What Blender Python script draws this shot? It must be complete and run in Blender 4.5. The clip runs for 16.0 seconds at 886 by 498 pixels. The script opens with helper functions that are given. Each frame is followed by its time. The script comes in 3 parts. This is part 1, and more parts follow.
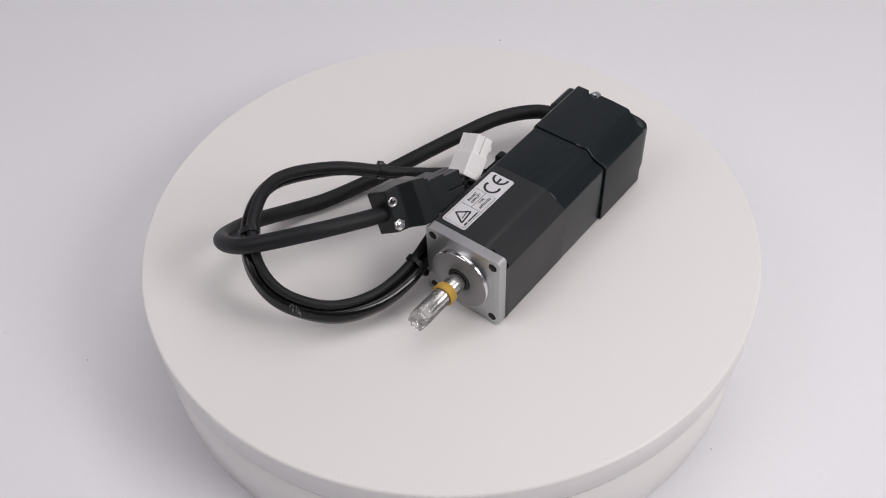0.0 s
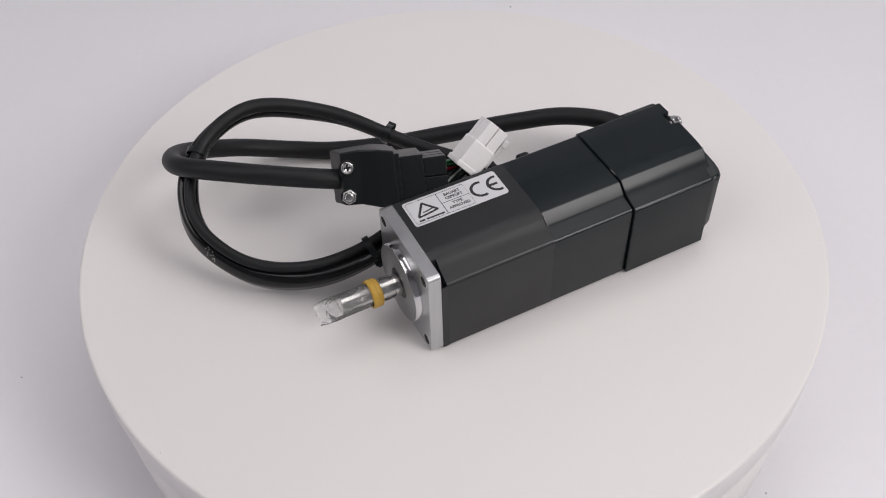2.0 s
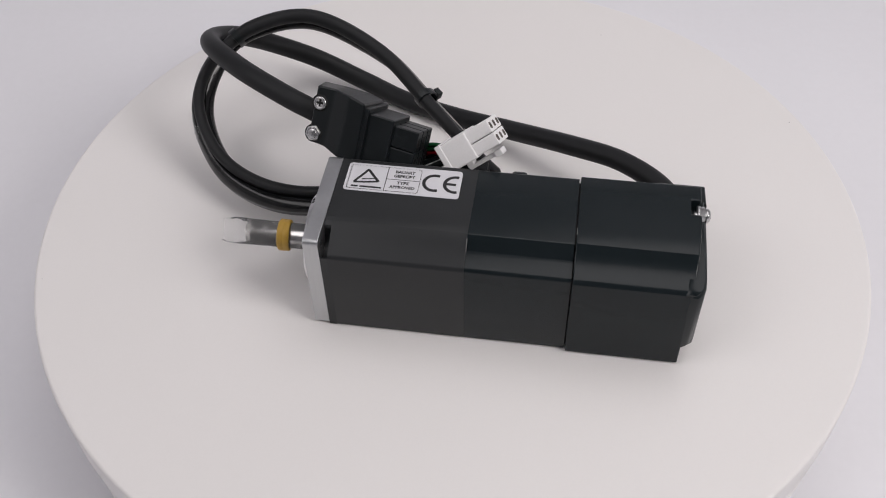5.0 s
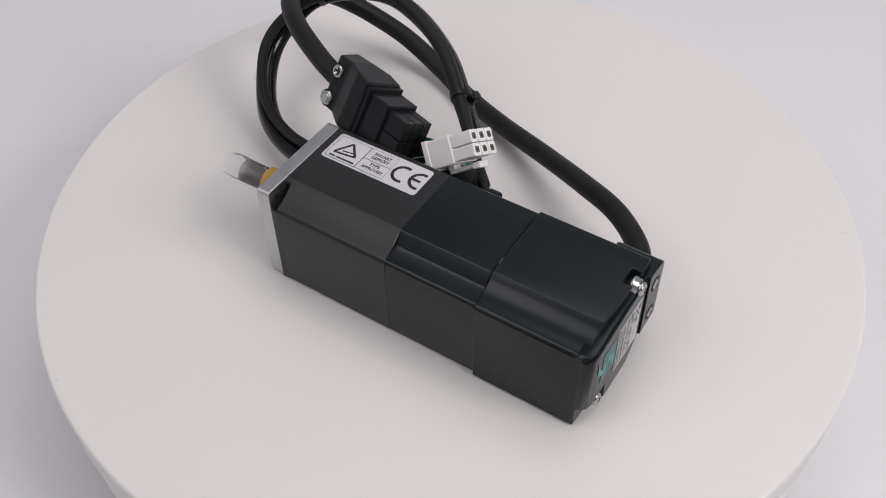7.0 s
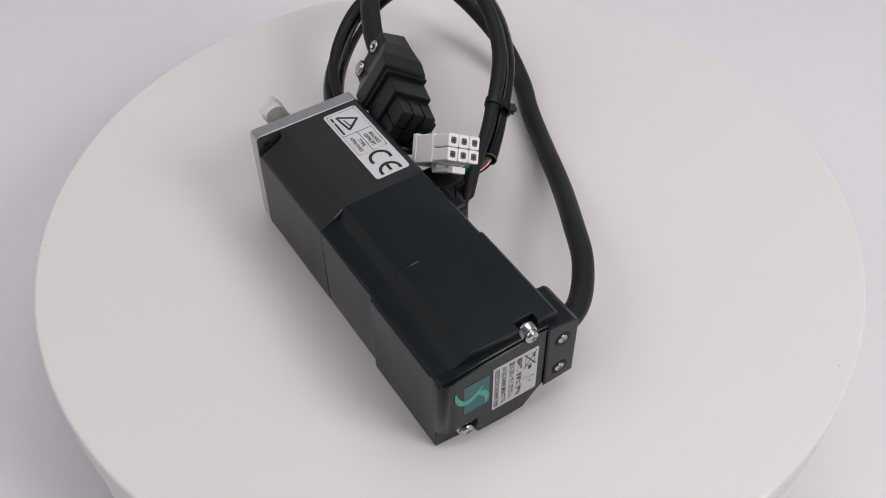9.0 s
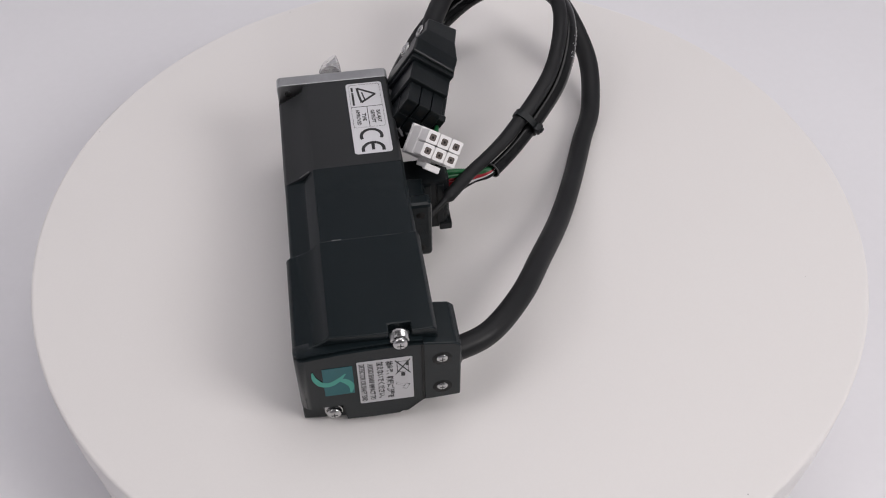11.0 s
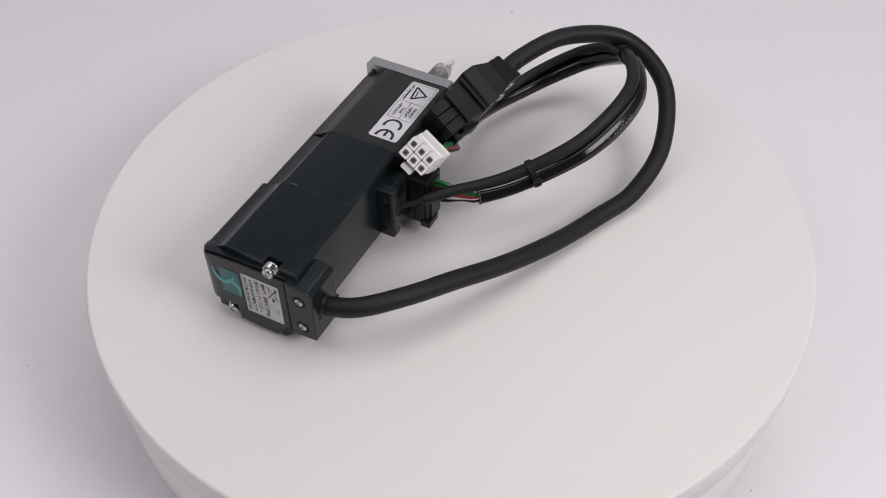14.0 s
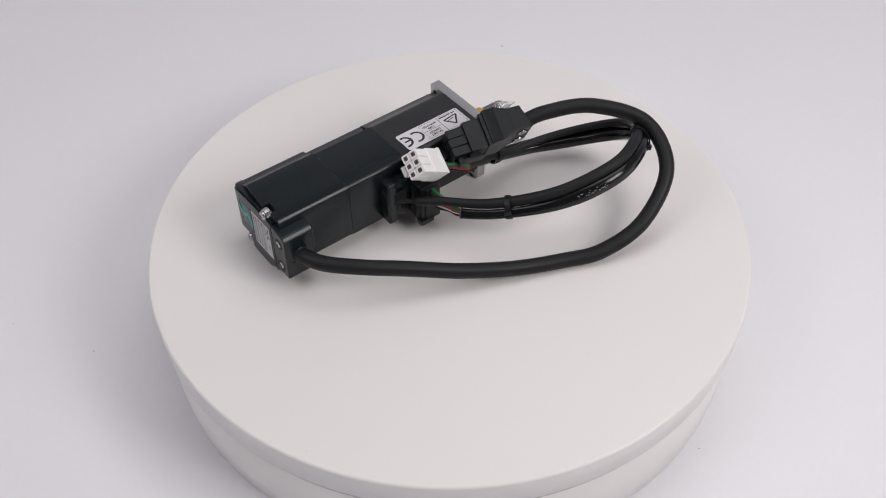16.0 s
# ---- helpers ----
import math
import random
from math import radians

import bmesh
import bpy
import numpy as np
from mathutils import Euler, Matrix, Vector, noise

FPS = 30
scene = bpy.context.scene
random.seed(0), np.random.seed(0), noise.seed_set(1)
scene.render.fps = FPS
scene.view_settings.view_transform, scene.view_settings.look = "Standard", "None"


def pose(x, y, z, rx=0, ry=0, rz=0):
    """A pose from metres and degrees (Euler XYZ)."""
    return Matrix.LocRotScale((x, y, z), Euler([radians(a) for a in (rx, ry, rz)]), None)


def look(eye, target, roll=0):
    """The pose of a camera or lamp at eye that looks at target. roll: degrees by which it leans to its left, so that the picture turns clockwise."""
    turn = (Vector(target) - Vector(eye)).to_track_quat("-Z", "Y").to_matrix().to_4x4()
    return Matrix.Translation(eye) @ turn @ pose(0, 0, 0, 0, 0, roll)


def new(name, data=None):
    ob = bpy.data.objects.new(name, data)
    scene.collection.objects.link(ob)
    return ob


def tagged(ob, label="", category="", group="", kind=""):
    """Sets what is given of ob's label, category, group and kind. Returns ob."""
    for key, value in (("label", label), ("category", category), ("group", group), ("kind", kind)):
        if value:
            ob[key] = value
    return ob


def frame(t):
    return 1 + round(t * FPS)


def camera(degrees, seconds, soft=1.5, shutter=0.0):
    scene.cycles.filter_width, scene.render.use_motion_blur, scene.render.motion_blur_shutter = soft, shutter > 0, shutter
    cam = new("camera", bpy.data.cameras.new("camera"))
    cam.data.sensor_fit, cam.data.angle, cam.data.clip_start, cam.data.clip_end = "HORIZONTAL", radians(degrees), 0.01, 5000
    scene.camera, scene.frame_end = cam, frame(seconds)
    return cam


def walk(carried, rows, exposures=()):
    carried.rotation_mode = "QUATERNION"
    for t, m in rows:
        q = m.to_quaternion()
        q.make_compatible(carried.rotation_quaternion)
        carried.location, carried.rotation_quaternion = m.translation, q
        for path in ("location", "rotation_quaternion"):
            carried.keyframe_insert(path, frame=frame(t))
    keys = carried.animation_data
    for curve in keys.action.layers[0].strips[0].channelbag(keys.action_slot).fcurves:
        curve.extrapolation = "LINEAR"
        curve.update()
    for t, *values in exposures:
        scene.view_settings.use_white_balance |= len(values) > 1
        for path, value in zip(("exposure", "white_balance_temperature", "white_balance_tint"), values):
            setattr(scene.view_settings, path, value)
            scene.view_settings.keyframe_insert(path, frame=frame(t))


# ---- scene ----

# ---- camera and its path: seconds, turn of the table, camera y and z, pan, tilt, roll (degrees) ----
PATH = [
    (0, 51.07, -0.3473, 0.3518, 0.58, 43.29, -1.98),
    (1, 38.58, -0.3154, 0.3224, 0.69, 42.81, -1.90),
    (2, 26.47, -0.2864, 0.2965, 0.76, 42.40, -1.80),
    (3, 14.74, -0.2699, 0.2785, 0.78, 42.27, -1.62),
    (4, 3.19, -0.2619, 0.2693, 0.73, 42.27, -1.44),
    (6.5, -26.80, -0.2615, 0.2685, 0.53, 42.28, -1.00),
    (8, -44.79, -0.2622, 0.2676, 0.48, 42.45, -0.72),
    (9, -57.05, -0.2622, 0.2674, 0.48, 42.48, -0.62),
    (11.5, -86.87, -0.2613, 0.2679, 0.51, 42.29, -0.40),
    (12, -92.84, -0.2640, 0.2709, 0.53, 42.30, -0.43),
    (13, -104.92, -0.2735, 0.2811, 0.58, 42.35, -0.55),
    (14.5, -123.61, -0.3091, 0.3178, 0.59, 42.68, -0.70),
    (15, -129.86, -0.3255, 0.3332, 0.58, 42.92, -0.78),
    (16, -142.49, -0.3571, 0.3612, 0.48, 43.39, -0.88),
]


def camera_pose(row):
    _, _, y, z, pan, tilt, roll = row
    turn = Matrix.Rotation(radians(pan), 4, "Z") @ Matrix.Rotation(radians(tilt), 4, "X") @ Matrix.Rotation(radians(roll), 4, "Z")
    return Matrix.Translation((0, y, z)) @ turn


def smooth(t, column):
    """A cubic through one column of PATH."""
    ts = np.array([r[0] for r in PATH], float)
    vs = np.array([r[column] for r in PATH], float)
    slopes = np.gradient(vs, ts)
    i = int(np.clip(np.searchsorted(ts, t) - 1, 0, len(ts) - 2))
    h = ts[i + 1] - ts[i]
    u = (t - ts[i]) / h
    return ((1 + 2 * u) * (1 - u) ** 2 * vs[i] + u * (1 - u) ** 2 * h * slopes[i]
            + u * u * (3 - 2 * u) * vs[i + 1] + u * u * (u - 1) * h * slopes[i + 1])


cam = camera(47.83, 16.0, soft=1.05)
walk(cam, [(t, camera_pose([t] + [smooth(t, c) for c in range(1, 7)])) for t in [k * 0.5 for k in range(33)]],
     exposures=[(0, -0.05), (2, -0.08), (4, -0.11), (8, -0.11), (12, -0.11), (14, -0.08), (16, -0.05)])

# ---- light: unseen area lamps inside an added enclosure ----
world = bpy.data.worlds.new("studio")
world.use_nodes = True
world.node_tree.nodes["Background"].inputs[0].default_value = (0.93, 0.95, 1.0, 1)
world.node_tree.nodes["Background"].inputs[1].default_value = 0.25
scene.world = world


def area_lamp(name, eye, target, size, watts, colour):
    lamp = bpy.data.lights.new(name, "AREA")
    lamp.shape, lamp.size, lamp.energy, lamp.color = "SQUARE", size, watts, colour
    ob = new(name, lamp)
    ob.matrix_world = look(eye, target)
    return ob


# key set from the cast shadows; fill and left added to lift dark areas
area_lamp("key_light", (0.68, -0.45, 0.68), (0, 0, 0), 0.40, 5.0, (1.0, 0.955, 0.945))
area_lamp("fill_light", (0.22, 0.14, 1.05), (0, 0, 0), 0.80, 3.9, (1.0, 0.957, 0.965))
area_lamp("left_light", (-0.72, -0.32, 1.02), (-0.30, -0.10, 0), 0.70, 3.7, (1.0, 0.957, 0.975))
scene.view_settings.exposure = 0.0

# ---- materials ----


def material(name, base, rough=0.5, metal=0.0, spread=0.06, grain=900.0, bump=0.0, wear=60.0, rough_spread=0.08, coat=0.0, spec=0.5,
             transmission=0.0, ior=1.45):
    m = bpy.data.materials.new(name)
    m.use_nodes = True
    nt = m.node_tree
    b = nt.nodes["Principled BSDF"]
    tc = nt.nodes.new("ShaderNodeTexCoord")
    fine, broad = nt.nodes.new("ShaderNodeTexNoise"), nt.nodes.new("ShaderNodeTexNoise")
    fine.inputs["Scale"].default_value, broad.inputs["Scale"].default_value = grain, wear
    fine.inputs["Detail"].default_value, broad.inputs["Detail"].default_value = 3, 4
    for n in (fine, broad):
        nt.links.new(tc.outputs["Object"], n.inputs["Vector"])
    mix = nt.nodes.new("ShaderNodeMath")
    mix.operation = "ADD"
    nt.links.new(fine.outputs["Fac"], mix.inputs[0])
    nt.links.new(broad.outputs["Fac"], mix.inputs[1])
    ramp = nt.nodes.new("ShaderNodeMapRange")
    ramp.inputs["From Min"].default_value, ramp.inputs["From Max"].default_value = 0.6, 1.4
    ramp.inputs["To Min"].default_value, ramp.inputs["To Max"].default_value = 1 - spread, 1 + spread
    nt.links.new(mix.outputs[0], ramp.inputs["Value"])
    col = nt.nodes.new("ShaderNodeVectorMath")
    col.operation = "SCALE"
    col.inputs[0].default_value = base
    nt.links.new(ramp.outputs[0], col.inputs["Scale"])
    nt.links.new(col.outputs[0], b.inputs["Base Color"])
    rr = nt.nodes.new("ShaderNodeMapRange")
    rr.inputs["From Min"].default_value, rr.inputs["From Max"].default_value = 0.3, 0.7
    rr.inputs["To Min"].default_value, rr.inputs["To Max"].default_value = max(0.02, rough - rough_spread), min(1, rough + rough_spread)
    nt.links.new(broad.outputs["Fac"], rr.inputs["Value"])
    nt.links.new(rr.outputs[0], b.inputs["Roughness"])
    b.inputs["Metallic"].default_value = metal
    b.inputs["Specular IOR Level"].default_value = spec
    b.inputs["Coat Weight"].default_value = coat
    b.inputs["Transmission Weight"].default_value = transmission
    b.inputs["IOR"].default_value = ior
    if bump:
        bp = nt.nodes.new("ShaderNodeBump")
        bp.inputs["Strength"].default_value, bp.inputs["Distance"].default_value = bump, 0.0002
        nt.links.new(fine.outputs["Fac"], bp.inputs["Height"])
        nt.links.new(bp.outputs[0], b.inputs["Normal"])
    return m


def brushed(name, base, rough, along):
    """Metal with fine machining lines along one axis."""
    m = material(name, base, rough, 1.0, 0.05, 700, 0.05, 90)
    nt = m.node_tree
    mp = nt.nodes.new("ShaderNodeMapping")
    mp.inputs["Scale"].default_value = along
    tc = next(n for n in nt.nodes if n.type == "TEX_COORD")
    nt.links.new(tc.outputs["Object"], mp.inputs["Vector"])
    for n in nt.nodes:
        if n.type == "TEX_NOISE" and n.inputs["Scale"].default_value == 700:
            nt.links.new(mp.outputs[0], n.inputs["Vector"])
    return m


M_SWEEP = material("white_sweep_card", (0.825, 0.821, 0.855), 0.7, 0, 0.012, 300, 0.0, 5, spec=0.2)
M_WALL = material("white_bounce_shell", (0.80, 0.80, 0.81), 0.9, 0, 0.02, 200, 0.0, 4, spec=0.1)
M_DARK_SHELL = material("grey_reflection_shell", (0.30, 0.30, 0.31), 0.9, 0, 0.03, 200, 0.0, 4, spec=0.1)
M_PLATTER = material("white_platter_plastic", (0.82, 0.80, 0.79), 0.36, 0, 0.010, 1500, 0.02, 9, spec=0.42, rough_spread=0.02)
M_SEAM_SHADE = material("painted_seam_shade", (0.05, 0.045, 0.045), 0.9)
M_BODY = material("charcoal_painted_aluminium", (0.0215, 0.0232, 0.0248), 0.36, 0, 0.06, 2600, 0.08, 40, spec=0.40, rough_spread=0.035)
M_COVER = material("blue_black_moulded_plastic", (0.0085, 0.0130, 0.0152), 0.25, 0, 0.05, 3000, 0.03, 45, spec=0.36, rough_spread=0.02)
M_BLACK = material("black_connector_plastic", (0.0078, 0.0102, 0.0116), 0.33, 0, 0.08, 2400, 0.08, 60, spec=0.34, rough_spread=0.04)
M_HOLE = material("dark_recess", (0.006, 0.006, 0.006), 0.7)
M_SOCKET = material("brown_grey_socket", (0.115, 0.095, 0.085), 0.7, 0, 0.2)
M_RUBBER = material("black_cable_rubber", (0.0108, 0.0114, 0.0128), 0.50, 0, 0.10, 2500, 0.10, 50, spec=0.33)
M_VINYL = material("glossy_black_vinyl", (0.0055, 0.0060, 0.0066), 0.15, 0, 0.10, 1200, 0.10, 70, spec=0.45, rough_spread=0.05)
M_VINYL_CUT = material("grey_cut_vinyl", (0.07, 0.07, 0.072), 0.4)
M_ALU = brushed("machined_aluminium", (0.52, 0.53, 0.54), 0.36, (1, 1, 0.05))
M_TURNED = brushed("turned_aluminium", (0.58, 0.59, 0.61), 0.34, (0.1, 1, 1))
M_FACED = material("satin_faced_aluminium", (0.34, 0.34, 0.345), 0.55, 1.0, 0.04, 1500, 0.03, 120)
M_POLISHED = material("polished_aluminium", (0.68, 0.68, 0.69), 0.13, 1.0, 0.04, 900, 0.02, 120)
M_STEEL = brushed("ground_steel", (0.62, 0.61, 0.59), 0.20, (1, 0.1, 0.1))
M_CHROME = material("bright_zinc", (0.52, 0.52, 0.52), 0.24, 1.0, 0.06, 900, 0.05, 200)
M_LABEL = material("white_label_film", (0.66, 0.66, 0.69), 0.40, 0, 0.03, 900, 0.0, 120)
M_SILVER = material("silver_label_film", (0.56, 0.56, 0.58), 0.36, 0.2, 0.03, 900, 0.0, 120)
M_INK = material("black_ink", (0.018, 0.018, 0.020), 0.5)
M_TEAL = material("teal_print", (0.012, 0.115, 0.130), 0.35, 0, 0.05)
M_MINT = material("mint_print", (0.060, 0.340, 0.270), 0.35, 0, 0.05)
M_NYLON = material("white_nylon", (0.88, 0.87, 0.87), 0.38, 0, 0.03, 1500, 0.03, 80)
M_RED = material("red_wire", (0.36, 0.012, 0.025), 0.38)
M_GREEN = material("green_wire", (0.010, 0.105, 0.034), 0.38)
M_WHITE_WIRE = material("white_wire", (0.70, 0.70, 0.70), 0.4)
M_BAND = material("amber_rubber_band", (0.54, 0.33, 0.055), 0.45, 0, 0.10, 700, 0.3, 150)


def film_material():
    """Thin clear film: light passes straight through, with gloss and a little milkiness."""
    m = bpy.data.materials.new("clear_sleeve_film")
    m.use_nodes = True
    nt = m.node_tree
    nt.nodes.clear()
    out = nt.nodes.new("ShaderNodeOutputMaterial")
    clear, gloss, milk = nt.nodes.new("ShaderNodeBsdfTransparent"), nt.nodes.new("ShaderNodeBsdfGlossy"), nt.nodes.new("ShaderNodeBsdfDiffuse")
    clear.inputs["Color"].default_value = (0.97, 0.97, 0.97, 1)
    gloss.inputs["Roughness"].default_value = 0.10
    milk.inputs["Color"].default_value = (0.85, 0.85, 0.86, 1)
    fres, a, b = nt.nodes.new("ShaderNodeFresnel"), nt.nodes.new("ShaderNodeMixShader"), nt.nodes.new("ShaderNodeMixShader")
    fres.inputs["IOR"].default_value = 1.5
    tex, tc, bump = nt.nodes.new("ShaderNodeTexNoise"), nt.nodes.new("ShaderNodeTexCoord"), nt.nodes.new("ShaderNodeBump")
    tex.inputs["Scale"].default_value = 260
    bump.inputs["Strength"].default_value, bump.inputs["Distance"].default_value = 0.7, 0.001
    nt.links.new(tc.outputs["Object"], tex.inputs["Vector"])
    nt.links.new(tex.outputs["Fac"], bump.inputs["Height"])
    nt.links.new(bump.outputs[0], gloss.inputs["Normal"])
    nt.links.new(bump.outputs[0], fres.inputs["Normal"])
    a.inputs[0].default_value = 0.11
    nt.links.new(clear.outputs[0], a.inputs[1])
    nt.links.new(milk.outputs[0], a.inputs[2])
    nt.links.new(fres.outputs[0], b.inputs[0])
    nt.links.new(a.outputs[0], b.inputs[1])
    nt.links.new(gloss.outputs[0], b.inputs[2])
    nt.links.new(b.outputs[0], out.inputs["Surface"])
    return m


M_FILM = film_material()
M_SCUFF = material("worn_paint", (0.20, 0.20, 0.20), 0.5, 0.3, 0.3, 4000, 0.2, 900)
M_DUST = material("grey_dust", (0.42, 0.41, 0.41), 0.9, 0, 0.2)
M_PRINT = material("silver_cable_print", (0.42, 0.43, 0.43), 0.45)

# ---- building helpers; the motor is drawn in millimetres ----
MM = 0.001


def empty(name):
    return new(name)


def part(name, bm, mat, parent, label=""):
    """One mesh object under a thing or under a part, from one bmesh or several."""
    if isinstance(bm, list):
        total = bmesh.new()
        for piece in bm:
            me = bpy.data.meshes.new("piece")
            piece.to_mesh(me)
            piece.free()
            total.from_mesh(me)
            bpy.data.meshes.remove(me)
        bm = total
    bmesh.ops.recalc_face_normals(bm, faces=bm.faces)
    me = bpy.data.meshes.new(name)
    bm.to_mesh(me)
    bm.free()
    me.materials.append(mat)
    ob = new(name, me)
    ob.parent = parent
    if label:
        tagged(ob, label)
    return ob


def scaled(bm, m=None):
    """Millimetres to metres, after an optional pose in millimetres."""
    if m is not None:
        bmesh.ops.transform(bm, matrix=m, verts=bm.verts)
    bmesh.ops.scale(bm, vec=(MM, MM, MM), verts=bm.verts)
    return bm


def bevelled(bm, width, segments=2, angle=20):
    edges = [e for e in bm.edges if len(e.link_faces) == 2 and e.calc_face_angle(0) > radians(angle)]
    if width and edges:
        bmesh.ops.bevel(bm, geom=edges, offset=width, segments=segments, affect="EDGES", profile=0.5, clamp_overlap=True)
    return bm


def box(x0, x1, y0, y1, z0, z1, bevel=0.4, m=None):
    bm = bmesh.new()
    bmesh.ops.create_cube(bm, size=1)
    bmesh.ops.scale(bm, vec=(x1 - x0, y1 - y0, z1 - z0), verts=bm.verts)
    bmesh.ops.translate(bm, vec=((x0 + x1) / 2, (y0 + y1) / 2, (z0 + z1) / 2), verts=bm.verts)
    bevelled(bm, bevel)
    return scaled(bm, m)


def soften(bm, angle=16):
    """Smooth shading that keeps the edges past an angle."""
    for f in bm.faces:
        f.smooth = True
    for e in bm.edges:
        e.smooth = len(e.link_faces) == 2 and e.calc_face_angle(0) < radians(angle)
    return bm


def prism(profile, x0, x1, bevel=0.4, m=None, bow=None, segments=2, lengthwise=False):
    """A (y, z) outline drawn out along x; bow(y, z) shifts the far end."""
    bm = bmesh.new()
    a = [bm.verts.new((x0, y, z)) for y, z in profile]
    b = [bm.verts.new((x1 + (bow(y, z) if bow else 0), y, z)) for y, z in profile]
    bm.faces.new(a)
    bm.faces.new(list(reversed(b)))
    for i in range(len(a)):
        j = (i + 1) % len(a)
        bm.faces.new((a[i], b[i], b[j], a[j]))
    bmesh.ops.recalc_face_normals(bm, faces=bm.faces)
    if lengthwise:
        edges = [e for e in bm.edges if abs(e.verts[0].co.x - e.verts[1].co.x) > 1 and e.calc_face_angle(0) > radians(12)]
        edges = [e for e in edges if e.calc_face_angle(0) > radians(18)]
        bmesh.ops.bevel(bm, geom=edges, offset=bevel, segments=3, affect="EDGES", profile=0.5, clamp_overlap=True)
        soften(bm)
    else:
        bevelled(bm, bevel, segments)
    return scaled(bm, m)


def lathe(profile, m=None, steps=48, closed=True):
    """An (axial, radius) outline turned about the x axis."""
    bm = bmesh.new()
    rings = []
    for x, r in profile:
        if r < 1e-6:
            rings.append([bm.verts.new((x, 0, 0))])
        else:
            rings.append([bm.verts.new((x, r * math.cos(2 * math.pi * k / steps), r * math.sin(2 * math.pi * k / steps))) for k in range(steps)])
    for p, q in zip(rings, rings[1:]):
        for k in range(steps):
            j = (k + 1) % steps
            if len(p) == 1 and len(q) == 1:
                continue
            if len(p) == 1:
                bm.faces.new((p[0], q[k], q[j]))
            elif len(q) == 1:
                bm.faces.new((p[k], p[j], q[0]))
            else:
                bm.faces.new((p[k], p[j], q[j], q[k]))
    for f in bm.faces:
        f.smooth = True
    for e in bm.edges:
        if len(e.link_faces) == 2 and e.calc_face_angle(0) > radians(32):
            e.smooth = False
    return scaled(bm, m)


def spline(points, count):
    """A smooth run through the points."""
    c = np.array(points, float)
    c = np.vstack([2 * c[0] - c[1], c, 2 * c[-1] - c[-2]])
    u = np.linspace(0, len(c) - 3 - 1e-9, count)
    i = u.astype(int)
    f = (u - i)[:, None]
    p, q, r, s = c[i], c[i + 1], c[i + 2], c[i + 3]
    return 0.5 * (2 * q + (r - p) * f + (2 * p - 5 * q + 4 * r - s) * f ** 2 + (3 * q - p - 3 * r + s) * f ** 3)


def frames_along(pts):
    """Tangent and two steady side directions at each point of a run."""
    tans = np.gradient(pts, axis=0)
    tans /= np.linalg.norm(tans, axis=1)[:, None]
    up = np.array([0, 0, 1.0])
    out = []
    for t in tans:
        side = np.cross(t, up)
        side /= max(1e-6, np.linalg.norm(side))
        out.append((t, side, np.cross(side, t)))
    return out


def tube(pts, radius, steps=16, wobble=0.0, seed=1, caps=True, lobes=0.0):
    """A round run of the given radius (a number or a function of 0..1)."""
    bm = bmesh.new()
    fr = frames_along(pts)
    rings = []
    n = len(pts)
    rnd = random.Random(seed)
    ph = [rnd.uniform(0, 6.28) for _ in range(4)]
    for k, (p, (t, s, u)) in enumerate(zip(pts, fr)):
        w = k / (n - 1)
        r = radius(w) if callable(radius) else radius
        r *= 1 + wobble * (math.sin(23 * w + ph[0]) + 0.6 * math.sin(51 * w + ph[1]))
        ring = []
        for j in range(steps):
            q = 2 * math.pi * j / steps
            k_lobe = 1 + lobes * (math.cos(3 * q + 4 * w + ph[2]) + 0.5 * math.cos(5 * q - 7 * w + ph[3]))
            ring.append(bm.verts.new(Vector(p + r * k_lobe * (math.cos(q) * s + math.sin(q) * u))))
        rings.append(ring)
    for a, b in zip(rings, rings[1:]):
        for j in range(steps):
            i = (j + 1) % steps
            bm.faces.new((a[j], a[i], b[i], b[j])).smooth = True
    if caps:
        bm.faces.new(list(reversed(rings[0])))
        bm.faces.new(rings[-1])
    return scaled(bm)


def flat(outline, thick, m):
    """A thin plate: an (x, y) outline of the given thickness, posed by m in millimetres."""
    bm = bmesh.new()
    low = [bm.verts.new((x, y, 0)) for x, y in outline]
    f = bm.faces.new(low)
    got = bmesh.ops.extrude_face_region(bm, geom=[f])
    bmesh.ops.translate(bm, vec=(0, 0, thick), verts=[g for g in got["geom"] if isinstance(g, bmesh.types.BMVert)])
    return scaled(bm, m)


def round_rect(x0, x1, y0, y1, r, n=5):
    pts = []
    for cx, cy, a0 in ((x1 - r, y1 - r, 0), (x0 + r, y1 - r, 90), (x0 + r, y0 + r, 180), (x1 - r, y0 + r, 270)):
        for k in range(n + 1):
            a = radians(a0 + 90 * k / n)
            pts.append((cx + r * math.cos(a), cy + r * math.sin(a)))
    return pts


def stroke(pts, width):
    """The outline of a line of even width through the points."""
    p = np.array(pts, float)
    t = np.gradient(p, axis=0)
    t /= np.linalg.norm(t, axis=1)[:, None]
    n = np.stack([-t[:, 1], t[:, 0]], 1) * width / 2
    return [tuple(v) for v in p + n] + [tuple(v) for v in (p - n)[::-1]]


def arc(cx, cy, r, a0, a1, n=18):
    return [(cx + r * math.cos(radians(a0 + (a1 - a0) * k / n)), cy + r * math.sin(radians(a0 + (a1 - a0) * k / n))) for k in range(n + 1)]


